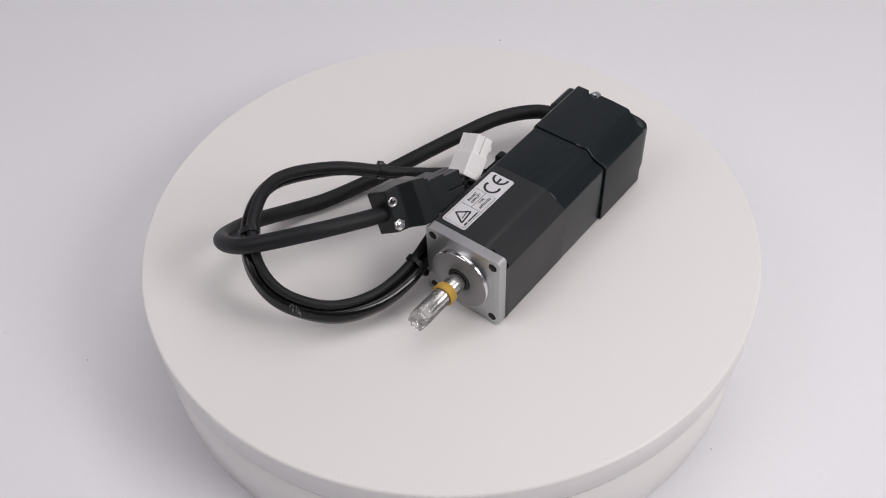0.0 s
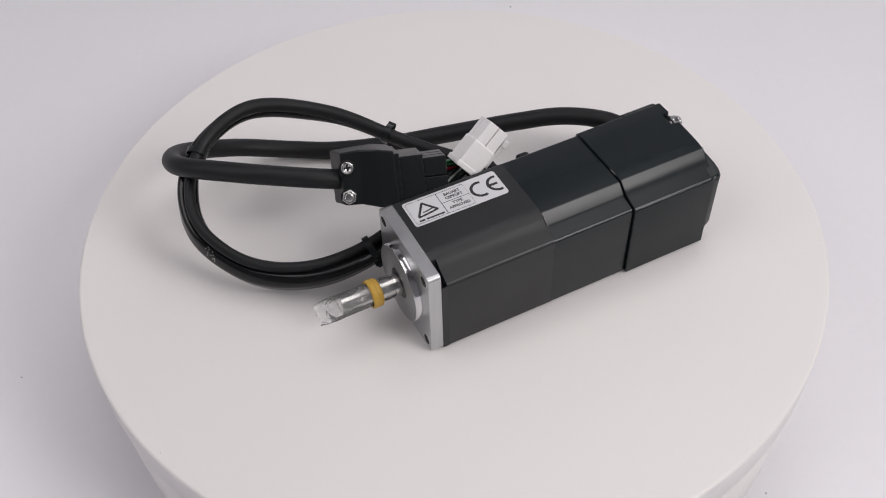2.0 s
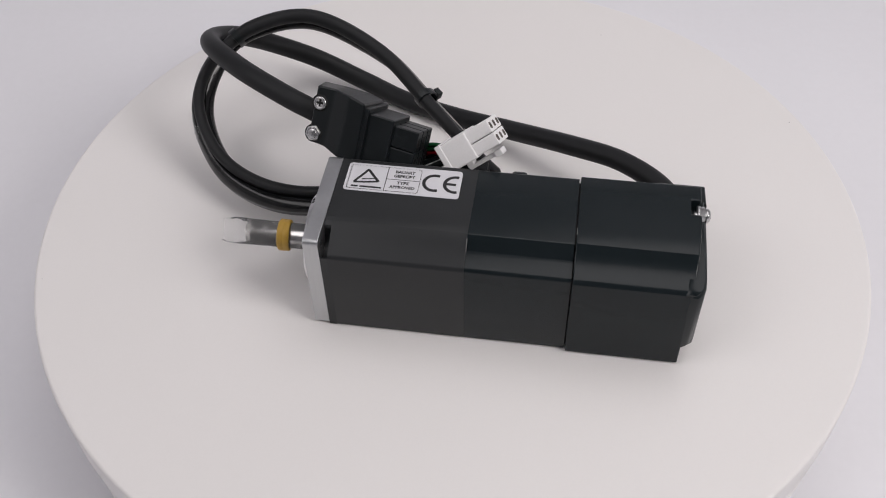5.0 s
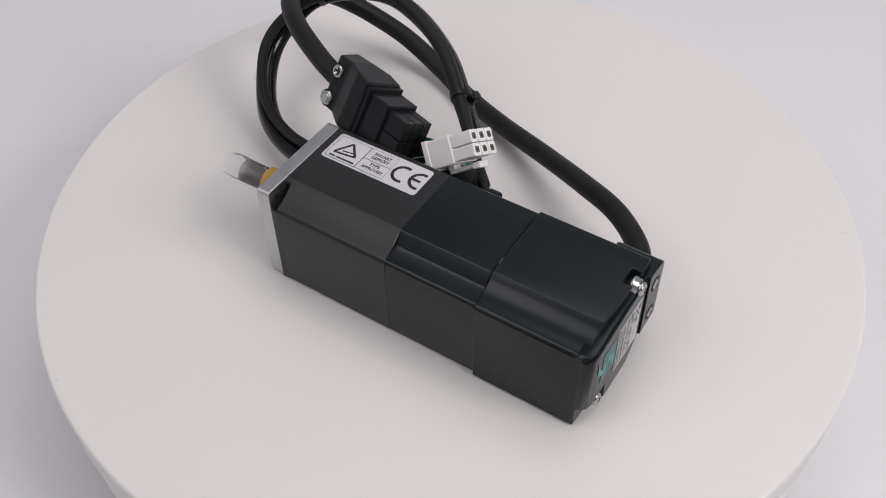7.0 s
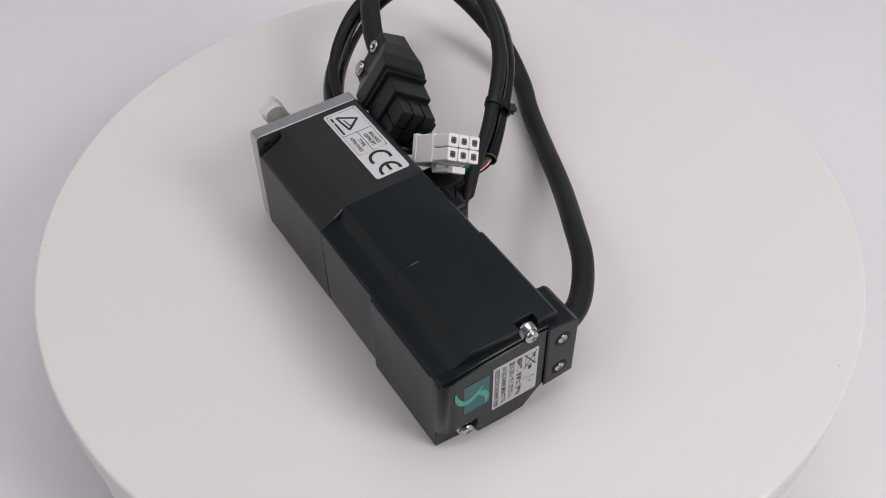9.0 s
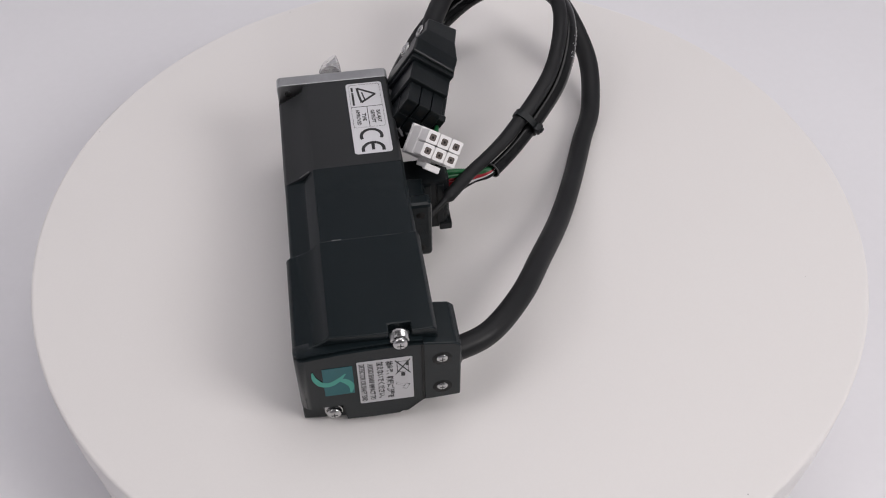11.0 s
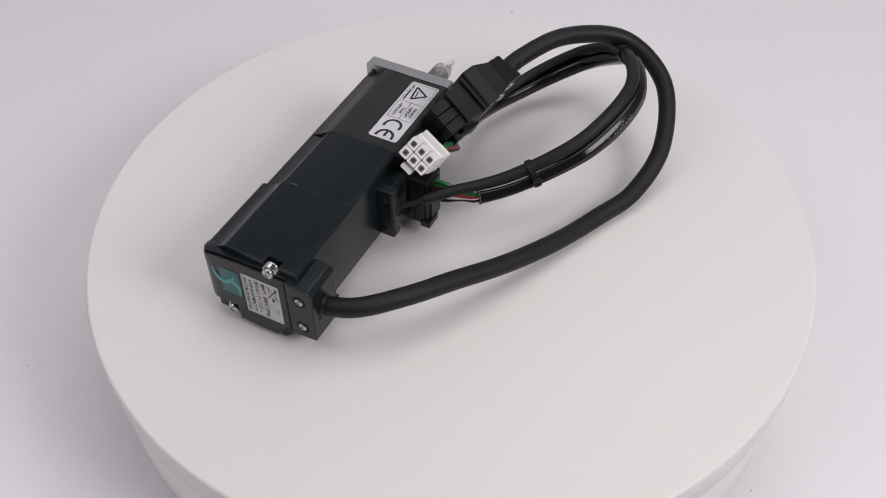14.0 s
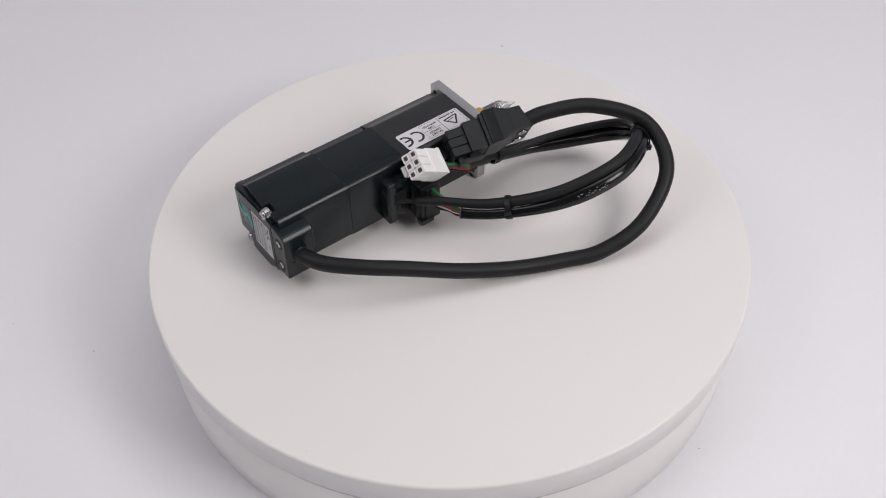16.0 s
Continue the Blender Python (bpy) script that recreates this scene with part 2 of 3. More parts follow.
def lettering(name, words, size, width, mat, parent, m):
    """Printed words, centred, squeezed to the given width in millimetres."""
    cu = bpy.data.curves.new(name, "FONT")
    cu.body, cu.size, cu.align_x, cu.align_y, cu.resolution_u = words, size, "CENTER", "CENTER", 2
    cu.offset = 0.035 * size
    tmp = new(name + "_outline", cu)
    bpy.context.view_layer.update()
    me = bpy.data.meshes.new_from_object(tmp.evaluated_get(bpy.context.evaluated_depsgraph_get()))
    bpy.data.objects.remove(tmp)
    bpy.data.curves.remove(cu)
    bm = bmesh.new()
    bm.from_mesh(me)
    bpy.data.meshes.remove(me)
    xs = [v.co.x for v in bm.verts]
    k = width / max(1e-6, max(xs) - min(xs))
    bmesh.ops.scale(bm, vec=(k, 1, 1), verts=bm.verts)
    return part(name, scaled(bm, m), mat, parent)


def axes(origin, x, y, z):
    m = Matrix.Identity(4)
    for k, v in enumerate((x, y, z, origin)):
        m[0][k], m[1][k], m[2][k] = v
    return m


def along(p, d):
    """A pose at p whose x axis points along d."""
    return Matrix.Translation(p) @ Vector(d).to_track_quat("X", "Z").to_matrix().to_4x4()


# ---- the setting: sweep, and an unseen enclosure added to shape the light ----
FLOOR_Z = -0.058


def build_setting():
    bm = bmesh.new()
    run = [(-1.3, FLOOR_Z), (0.55, FLOOR_Z)]
    run += [(0.55 + 0.45 * math.sin(radians(a)), FLOOR_Z + 0.45 * (1 - math.cos(radians(a)))) for a in range(6, 91, 6)]
    run += [(1.0, 1.75)]
    rows = [[bm.verts.new((x, y, z)) for y, z in run] for x in (-1.3, -0.4, 0.4, 1.3)]
    for a, b in zip(rows, rows[1:]):
        for k in range(len(run) - 1):
            bm.faces.new((a[k], b[k], b[k + 1], a[k + 1])).smooth = True
    me = bpy.data.meshes.new("ground")
    bm.to_mesh(me)
    bm.free()
    me.materials.append(M_SWEEP)
    tagged(new("ground", me), "seamless white card sweep curving up behind the turntable", "backdrop", kind="structure")

    def slab(name, x0, x1, y0, y1, z0, z1, label, mat=M_WALL):
        b = bmesh.new()
        bmesh.ops.create_cube(b, size=1, matrix=Matrix.Translation(((x0 + x1) / 2, (y0 + y1) / 2, (z0 + z1) / 2)) @ Matrix.Diagonal((x1 - x0, y1 - y0, z1 - z0, 1)))
        data = bpy.data.meshes.new(name)
        b.to_mesh(data)
        b.free()
        data.materials.append(mat)
        tagged(new(name, data), label, "wall", kind="structure")

    # unseen shell: white sides bounce light, grey south and ceiling keep reflections dark
    slab("wall_west", -1.33, -1.305, -1.3, 1.02, FLOOR_Z - 0.02, 1.75, "plain white unseen wall added to bounce light")
    slab("wall_east", 1.305, 1.33, -1.3, 1.02, FLOOR_Z - 0.02, 1.75, "plain white unseen wall added to bounce light")
    slab("wall_south", -1.33, 1.33, -1.33, -1.305, FLOOR_Z - 0.02, 1.75, "plain grey unseen wall added to darken reflections", M_DARK_SHELL)
    slab("ceiling", -1.33, 1.33, -1.33, 1.02, 1.755, 1.78, "plain grey unseen ceiling added to darken reflections", M_DARK_SHELL)


build_setting()

# ---- turntable ----
TOP_Z = 0.0010


def build_turntable():
    table = empty("turntable")
    table.location = (0, 0, FLOOR_Z)
    tagged(table, "round white motorised display turntable with a thin seam round its side", "turntable")
    upright = Matrix.Rotation(radians(-90), 4, "Y")
    lift = Matrix.Translation((0, 0, -FLOOR_Z / MM)) @ upright
    top = TOP_Z / MM
    rim = [(top, 0), (top, 60), (top, 120), (top, 148.4)]
    rim += [(top - 1.3 + 1.3 * math.cos(radians(a)), 148.8 + 1.3 * math.sin(radians(a))) for a in range(0, 91, 10)]
    rim += [(-14.3, 150.0), (-14.7, 149.6), (-14.8, 60), (-14.8, 0)]
    plat = part("platter", lathe(rim, lift, 160), M_PLATTER, table, "smooth white rotating plate with rounded rim")
    # almost flush ring; its near-black colour paints the shade inside the seam
    part("seam", lathe([(-14.6, 0), (-14.6, 149.45), (-15.9, 149.45), (-16.0, 0)], lift, 128), M_SEAM_SHADE, table, "thin near-flush ring coloured dark as the shade of the seam")
    b0 = FLOOR_Z / MM
    part("base", lathe([(-15.5, 0), (-15.5, 149.3), (-15.8, 149.6), (b0 + 1.2, 147.6), (b0, 147.0), (b0, 0)], lift, 160), M_PLATTER, table)
    return table, plat


turntable, platter = build_turntable()


def speck(r, seed):
    bm = bmesh.new()
    bmesh.ops.create_icosphere(bm, subdivisions=1, radius=r)
    rnd = random.Random(seed)
    for v in bm.verts:
        v.co *= rnd.uniform(0.7, 1.3)
        v.co.z *= 0.5
    return bm


def build_dust():
    """Stray specks: some ride on the platter, some lie on the sweep."""
    for k, (x, y, r) in enumerate(((-0.138, -0.0513, 0.00018), (-0.0669, -0.1316, 0.00022), (0.1282, 0.0682, 0.00024), (0.051, 0.118, 0.00016))):
        ob = part("dust_speck", speck(r, k), M_DUST, platter, "tiny grey dust speck")
        ob.location = (x, y, TOP_Z - FLOOR_Z + r * 0.4)
    for k, (x, y, r) in enumerate(((0.0393, 0.2375, 0.0007), (0.1203, -0.0954, 0.0004), (-0.1882, -0.0330, 0.0004), (-0.2365, -0.0136, 0.0003))):
        ob = part("dust_speck", speck(r, 9 + k), M_DUST, None)
        ob.location = (x, y, FLOOR_Z + r * 0.35)
        tagged(ob, "tiny grey dust speck on the white sweep", "debris", "dust on the sweep")


build_dust()

# ---- servo motor ----
motor = empty("servo_motor")
tagged(motor, "black square servo motor with aluminium flange and looped black cables", "motor")
MOTOR_POSE = pose(-0.03767, -0.05728, 0.00105, 0, -0.22, 0)

FRONT = [(0, 0.5), (31.5, 0.5), (40, 8.2), (40, 39.0), (39.0, 40.0), (14.0, 40.0), (12.2, 39.97), (10.6, 39.7), (9.2, 39.0), (7.6, 37.9), (6.0, 36.8), (4.4, 35.9), (2.6, 35.0), (0.8, 34.2), (0, 33.2)]
MIDDLE = [(0.1, 0.5), (31.5, 0.5), (39.9, 8.2), (39.9, 39.0), (38.9, 39.9), (10.1, 39.9), (6.7, 36.0), (5.7, 35.4), (0.9, 34.1), (0.1, 33.3)]
COVER = [(-1.1, 0.3), (31.0, 0.3), (40.6, 9.6), (40.6, 39.3), (39.4, 40.6), (9.9, 40.6), (8.6, 39.1), (7.2, 37.9), (5.6, 36.9), (3.8, 36.1), (1.8, 35.4), (0.0, 34.9), (-1.1, 33.8)]
# the corner of the housing scooped out round the upper bolt, next to the flange
POCKET = FRONT[:9] + [(8.9, 38.6)] + [(3.75 + 5.2 * math.cos(radians(a)), 36.3 + 5.2 * math.sin(radians(a))) for a in range(15, -136, -15)] + [(0.3, 33.4), (0, 33.0)]


def screw(name, p, d, r, length, parent, label, washer=0.0):
    """A cross-head screw at p whose head faces along d."""
    m = along(p, d)
    bms = [lathe([(-length, 0), (-length, r * 0.55), (0, r * 0.55)], m, 16)]
    if washer:
        bms.append(lathe([(-2.4, 0), (-2.4, washer * 1.12), (-1.7, washer * 1.12), (-1.6, washer), (-0.1, washer), (0, washer * 0.92), (0, 0)], m, 24))
    bms.append(lathe([(0, r * 0.5), (0, r), (1.0, r * 0.97), (1.6, r * 0.78), (1.85, r * 0.4), (1.9, 0)], m, 24))
    ob = part(name, bms, M_CHROME, parent, label)
    cross = [box(1.5, 1.93, -r * 0.42, r * 0.42, -0.14, 0.14, 0, m), box(1.5, 1.94, -0.14, 0.14, -r * 0.42, r * 0.42, 0, m)]
    part("cross_slot", cross, M_HOLE, ob)
    return ob


def build_flange():
    ys = round_rect(0, 40, 0.4, 40.2, 1.6, 4)
    ob = part("flange", prism(ys, 0, 5, 0.25), M_ALU, motor, "square machined aluminium mounting flange")
    for y, z in ((3.75, 4.1), (36.2, 4.1), (3.75, 36.3), (36.2, 36.3)):
        part("bolt_hole", lathe([(-0.03, 0), (-0.03, 2.15), (4.0, 1.2), (5.03, 1.2), (5.03, 0)], Matrix.Translation((0, y, z)), 24), M_HOLE, ob)
        part("bolt_hole_rim", lathe([(-0.02, 2.1), (-0.06, 2.2), (-0.06, 2.6), (0.05, 2.7)], Matrix.Translation((0, y, z)), 24), M_TURNED, ob)
    c = Matrix.Translation((0, 20, 20.3))
    boss = part("pilot_boss", lathe([(-2.75, 14.75), (-2.75, 6.2), (-2.2, 5.8), (-2.2, 0)], c, 64), M_FACED, motor, "round pilot boss with satin face")
    part("boss_rim", lathe([(0.1, 15.0), (-2.45, 15.0), (-2.75, 14.7)], c, 96), M_POLISHED, boss, "mirror-turned edge of the boss")
    part("shaft_seal", lathe([(-2.15, 6.1), (-2.6, 5.9), (-2.6, 4.2), (-2.0, 4.0)], c, 40), M_BLACK, motor, "dark shaft seal ring")
    part("shaft", lathe([(-1.0, 4.0), (-25.2, 4.0), (-25.9, 3.3), (-25.9, 0)], c, 40), M_STEEL, motor, "bright ground steel output shaft")


def build_sleeve():
    """A clear film tube over the shaft, pinched shut past its end, held by a rubber band."""
    bm = bmesh.new()
    steps, rings = 28, []
    rnd = random.Random(5)
    stations = [(-5.0, 4.35, 1.0), (-12, 4.3, 1.0), (-19, 4.35, 1.0), (-25.5, 4.4, 1.0), (-27.2, 4.5, 0.9), (-28.8, 4.6, 0.7), (-30.6, 4.5, 0.48), (-32.4, 4.2, 0.32), (-34.4, 3.7, 0.22)]
    for x, r, squash in stations:
        ring = []
        for k in range(steps):
            a = 2 * math.pi * k / steps
            crumple = (1 - squash) * rnd.uniform(-0.8, 0.8)
            y, z = r * math.cos(a), r * squash * math.sin(a)
            t = radians(38)
            ring.append(bm.verts.new((x + crumple, 20 + y * math.cos(t) - z * math.sin(t), 20.3 + y * math.sin(t) + z * math.cos(t) + crumple * 0.5)))
        rings.append(ring)
    for a, b in zip(rings, rings[1:]):
        for k in range(steps):
            j = (k + 1) % steps
            bm.faces.new((a[k], a[j], b[j], b[k])).smooth = True
    scaled(bm)
    ob = part("shaft_sleeve", bm, M_FILM, motor, "crumpled clear plastic sleeve over the shaft end")
    ob.visible_shadow = False
    band = []
    for x, tilt, r in ((-12.1, 4, 4.5), (-13.5, 1, 4.55)):
        m = Matrix.Translation((x, 20, 20.3)) @ pose(0, 0, 0, 0, tilt, tilt)
        band.append(lathe([(-1.15, r), (-1.2, r + 0.5), (-0.9, r + 0.85), (0.9, r + 0.85), (1.2, r + 0.5), (1.15, r), (-1.15, r)], m, 30))
    part("rubber_band", band, M_BAND, motor, "amber rubber band wrapped round the sleeve")


def cover_shell():
    """The encoder cover: an even run, a bowed rear edge and a notch for the screw."""
    bm = bmesh.new()
    y0, y1, floor, top = 26.7, 33.2, 35.2, COVER[4][1]
    tail = lambda y: float(np.interp(y, [-1.1, 2.0, 9.0, 17.0, 25.0, 40.6], [119.9, 120.4, 120.9, 121.6, 122.0, 122.0]))
    pts = COVER[:5] + [(y1, top), (y0, top), (22.0, top), (16.0, top)] + COVER[5:]
    rings = [[bm.verts.new((x if x else tail(y), y, z)) for y, z in pts] for x in (83.8, 118.8, 0)]
    n = len(pts)
    low = [[bm.verts.new((r[k].co.x, y, floor)) for k, y in ((5, y1), (6, y0))] for r in rings[1:]]
    bm.faces.new(rings[0])
    for i, (a, b) in enumerate(zip(rings, rings[1:])):
        for j in range(n):
            if j != 5 or i == 0:
                bm.faces.new((a[j], b[j], b[(j + 1) % n], a[(j + 1) % n]))
    bm.faces.new((rings[1][5], rings[1][6], low[0][1], low[0][0]))
    bm.faces.new((low[0][0], low[1][0], low[1][1], low[0][1]))
    bm.faces.new((rings[1][5], rings[2][5], low[1][0], low[0][0]))
    bm.faces.new((rings[1][6], rings[2][6], low[1][1], low[0][1]))
    bm.faces.new(list(reversed(rings[2][:6] + low[1] + rings[2][6:])))
    bmesh.ops.recalc_face_normals(bm, faces=bm.faces)
    bevelled(bm, 0.35, 2, 20)
    return scaled(soften(bm))


def build_body():
    part("front_housing", [prism(FRONT, 7.4, 50.4, 0.4, lengthwise=True), prism(POCKET, 5.0, 7.5, 0)], M_BODY, motor, "charcoal painted motor housing")
    part("middle_housing", prism(MIDDLE, 50.4, 83.35, 0.35, lengthwise=True), M_COVER, motor, "blue-black middle housing")
    inner = [(0.8 + 0.955 * y, 0.9 + 0.955 * z) for y, z in MIDDLE]
    part("joint", prism(inner, 82.8, 84.4, 0), M_HOLE, motor, "dark joint between housing and encoder cover")
    part("encoder_cover", cover_shell(), M_COVER, motor, "moulded black encoder cover with a sloped rear edge and screw notch")
    columns = [(-1.05, 8.6, 33.2, 121.3), (-0.7, 8.5, 33.5, 122.0), (0.4, 8.4, 34.0, 123.2), (2.2, 8.4, 34.5, 123.75), (4.9, 9.0, 35.1, 123.88), (11.6, 9.0, 35.8, 123.9), (12.1, 1.4, 35.9, 123.9),
               (20.0, 1.0, 36.3, 123.9), (28.4, 1.2, 36.5, 123.9), (31.4, 4.6, 36.4, 123.9), (34.4, 8.4, 36.2, 123.9), (36.2, 8.8, 36.0, 123.9)]

    def swept(cols):
        bm = bmesh.new()
        rings = [[bm.verts.new(v) for v in ((117.4, y, lo), (x - min(1.5, 0.9 * (hi - lo)), y, lo), (x - 0.05, y, lo + min(1.6, 0.4 * (hi - lo))), (x, y, hi - 0.35), (x - 0.35, y, hi), (118.6, y, hi))] for y, lo, hi, x in cols]
        for a, b in zip(rings, rings[1:]):
            for k in range(6):
                bm.faces.new((a[k], a[(k + 1) % 6], b[(k + 1) % 6], b[k]))
        bm.faces.new(rings[0])
        bm.faces.new(list(reversed(rings[-1])))
        bmesh.ops.recalc_face_normals(bm, faces=bm.faces)
        return scaled(soften(bm, 38))

    part("rear_lip", swept([(y, hi + 0.4, hi + 1.25, x - 0.55) for y, lo, hi, x in columns]), M_COVER, motor, "thin bowed lip over the end plate")
    bm = swept(columns)
    part("end_plate", bm, M_COVER, motor, "black end plate with bowed face")
    # scuffs on the paint edge
    part("edge_scuff", box(50.3, 50.55, 5.2, 9.4, 36.5, 36.8, 0.05, Matrix.Translation((0, 7.2, 37.6)) @ pose(0, 0, 0, 36, 0, 0) @ Matrix.Translation((0, -7.2, -36.2))), M_SCUFF, motor, "bare worn paint edge")
    part("edge_scuff", box(83.76, 83.98, 13.6, 16.4, 40.38, 40.64, 0.05), M_SCUFF, motor, "pale scuff on the cover edge")
    screw("cover_screw", (123.2, 29.6, 37.6), (1, 0, 0.0), 2.35, 5, motor, "chrome cross-head cover screw with washer", 2.8)
    screw("cover_screw", (122.2, 8.3, 5.9), (1, 0, 0.0), 2.35, 5, motor, "chrome cross-head cover screw with washer", 2.8)


def build_terminal():
    prof = [(38.5, 8.6), (47.0, 9.2), (47.2, 33.6), (45.5, 35.2), (36.0, 36.6), (36.0, 8.6)]
    ob = part("cable_clamp", prism(prof, 108.6, 124.3, 0.5), M_COVER, motor, "black moulded cable clamp on the encoder cover")
    part("clamp_joint", box(107.9, 121.5, 45.9, 47.28, 18.2, 18.9, 0), M_HOLE, ob)
    part("clamp_joint", box(124.1, 124.36, 35.6, 36.2, 9.0, 36.0, 0), M_HOLE, ob)
    part("clamp_collar", lathe([(0, 0), (0, 4.7), (1.9, 4.5), (2.2, 4.0), (2.2, 0)], along((116.5, 45.6, 21.6), (-0.12, 1, 0)), 32), M_COVER, ob)
    for z in (28.4, 14.5):
        part("screw_well", lathe([(0.06, 0), (0.06, 2.9), (-0.6, 2.9)], Matrix.Translation((124.3, 41.5, z)), 24), M_HOLE, ob)
        screw("clamp_screw", (123.0, 41.5, z), (1, 0, 0), 1.9, 3, ob, "recessed chrome cross-head screw")


def build_side_block():
    ob = part("cable_outlet", [box(60.6, 66.3, 39.0, 47.2, 9.2, 33.8, 1.3), box(52.0, 61.0, 39.0, 45.8, 11.0, 32.6, 0.7)], M_COVER, motor, "black two-piece cable outlet on the housing side")
    for z in (29.0, 13.7):
        part("outlet_hole", lathe([(0.05, 0), (0.05, 1.45), (-0.4, 1.45)], Matrix.Translation((66.3, 43.4, z)), 20), M_HOLE, ob)
    part("outlet_slot", box(56.0, 63.0, 46.8, 47.3, 20.5, 28.0, 0), M_HOLE, ob)
    plug = part("wire_plug", [box(40.6, 52.0, 40.2, 54.6, 7.6, 30.4, 0.6), box(43.0, 50.0, 53.6, 55.4, 9.0, 29.0, 0.4), box(45.6, 53.2, 51.6, 56.0, 7.2, 10.4, 0.4)], M_BLACK, motor, "black wire plug beside the cable outlet")
    for k in range(3):
        part("plug_rib", box(51.6, 52.6, 42.0 + 4.4 * k, 44.4 + 4.4 * k, 9.5, 28.5, 0.2), M_BLACK, plug)


# ---- cables ----
CABLE_A = [(117.5, 44.5, 21.6), (112.0, 57.9, 21.6), (98.0, 70.8, 20.4), (80.0, 81.4, 16.4), (58.0, 93.5, 10.5), (34.0, 104.6, 5.8), (11.2, 114.2, 4.3), (-6.9, 122.2, 6.1),
           (-30.3, 125.2, 14.8), (-53.2, 115.6, 29.2), (-58.0, 94.3, 42.1), (-40.9, 73.5, 48.0), (-20.6, 61.5, 46.4), (-6.4, 56.9, 42.8)]
CABLE_B = [(62.0, 46.0, 23.0), (55.5, 54.6, 23.6), (46.8, 64.3, 23.9), (29.7, 82.9, 26.4), (6.9, 102.5, 35.4), (-21.5, 110.9, 43.7), (-44.6, 102.6, 42.4), (-56.9, 89.5, 34.0),
           (-58.9, 73.9, 24.5), (-47.5, 57.4, 15.4), (-28.4, 47.2, 12.3), (-5.7, 44.2, 14.6), (18.9, 45.4, 22.4)]


def shifted(pts, side, up):
    """The run moved sideways and up by functions of 0..1."""
    out = []
    n = len(pts)
    for k, (p, (t, s, u)) in enumerate(zip(pts, frames_along(pts))):
        w = k / (n - 1)
        out.append(p + side(w) * s + up(w) * u)
    return np.array(out)


def cable_tie(p, d, rx, ry, ring_turn, head_turn, reach, parent):
    """A black nylon tie round a run at p along d, with its head standing off."""
    m = along(p, d) @ pose(0, 0, 0, ring_turn, 0, 0)
    h = along(p, d) @ pose(0, 0, 0, head_turn, 0, 0)
    bm = bmesh.new()
    n = 28
    rings = []
    for x, k in ((-1.25, 1.0), (-1.25, 1.16), (1.25, 1.16), (1.25, 1.0)):
        rings.append([bm.verts.new((x, rx * k * math.cos(2 * math.pi * j / n), ry * k * math.sin(2 * math.pi * j / n))) for j in range(n)])
    for a, b in zip(rings, rings[1:] + rings[:1]):
        for j in range(n):
            i = (j + 1) % n
            bm.faces.new((a[j], a[i], b[i], b[j]))
    scaled(bm, m)
    head = box(-1.7, 1.7, reach - 0.4, reach + 2.0, -1.6, 1.6, 0.5, h)
    tail = box(-1.0, 1.0, reach + 1.6, reach + 2.7, -0.5, 0.5, 0.2, h)
    part("cable_tie", [bm, head, tail], M_BLACK, parent, "black nylon cable tie")


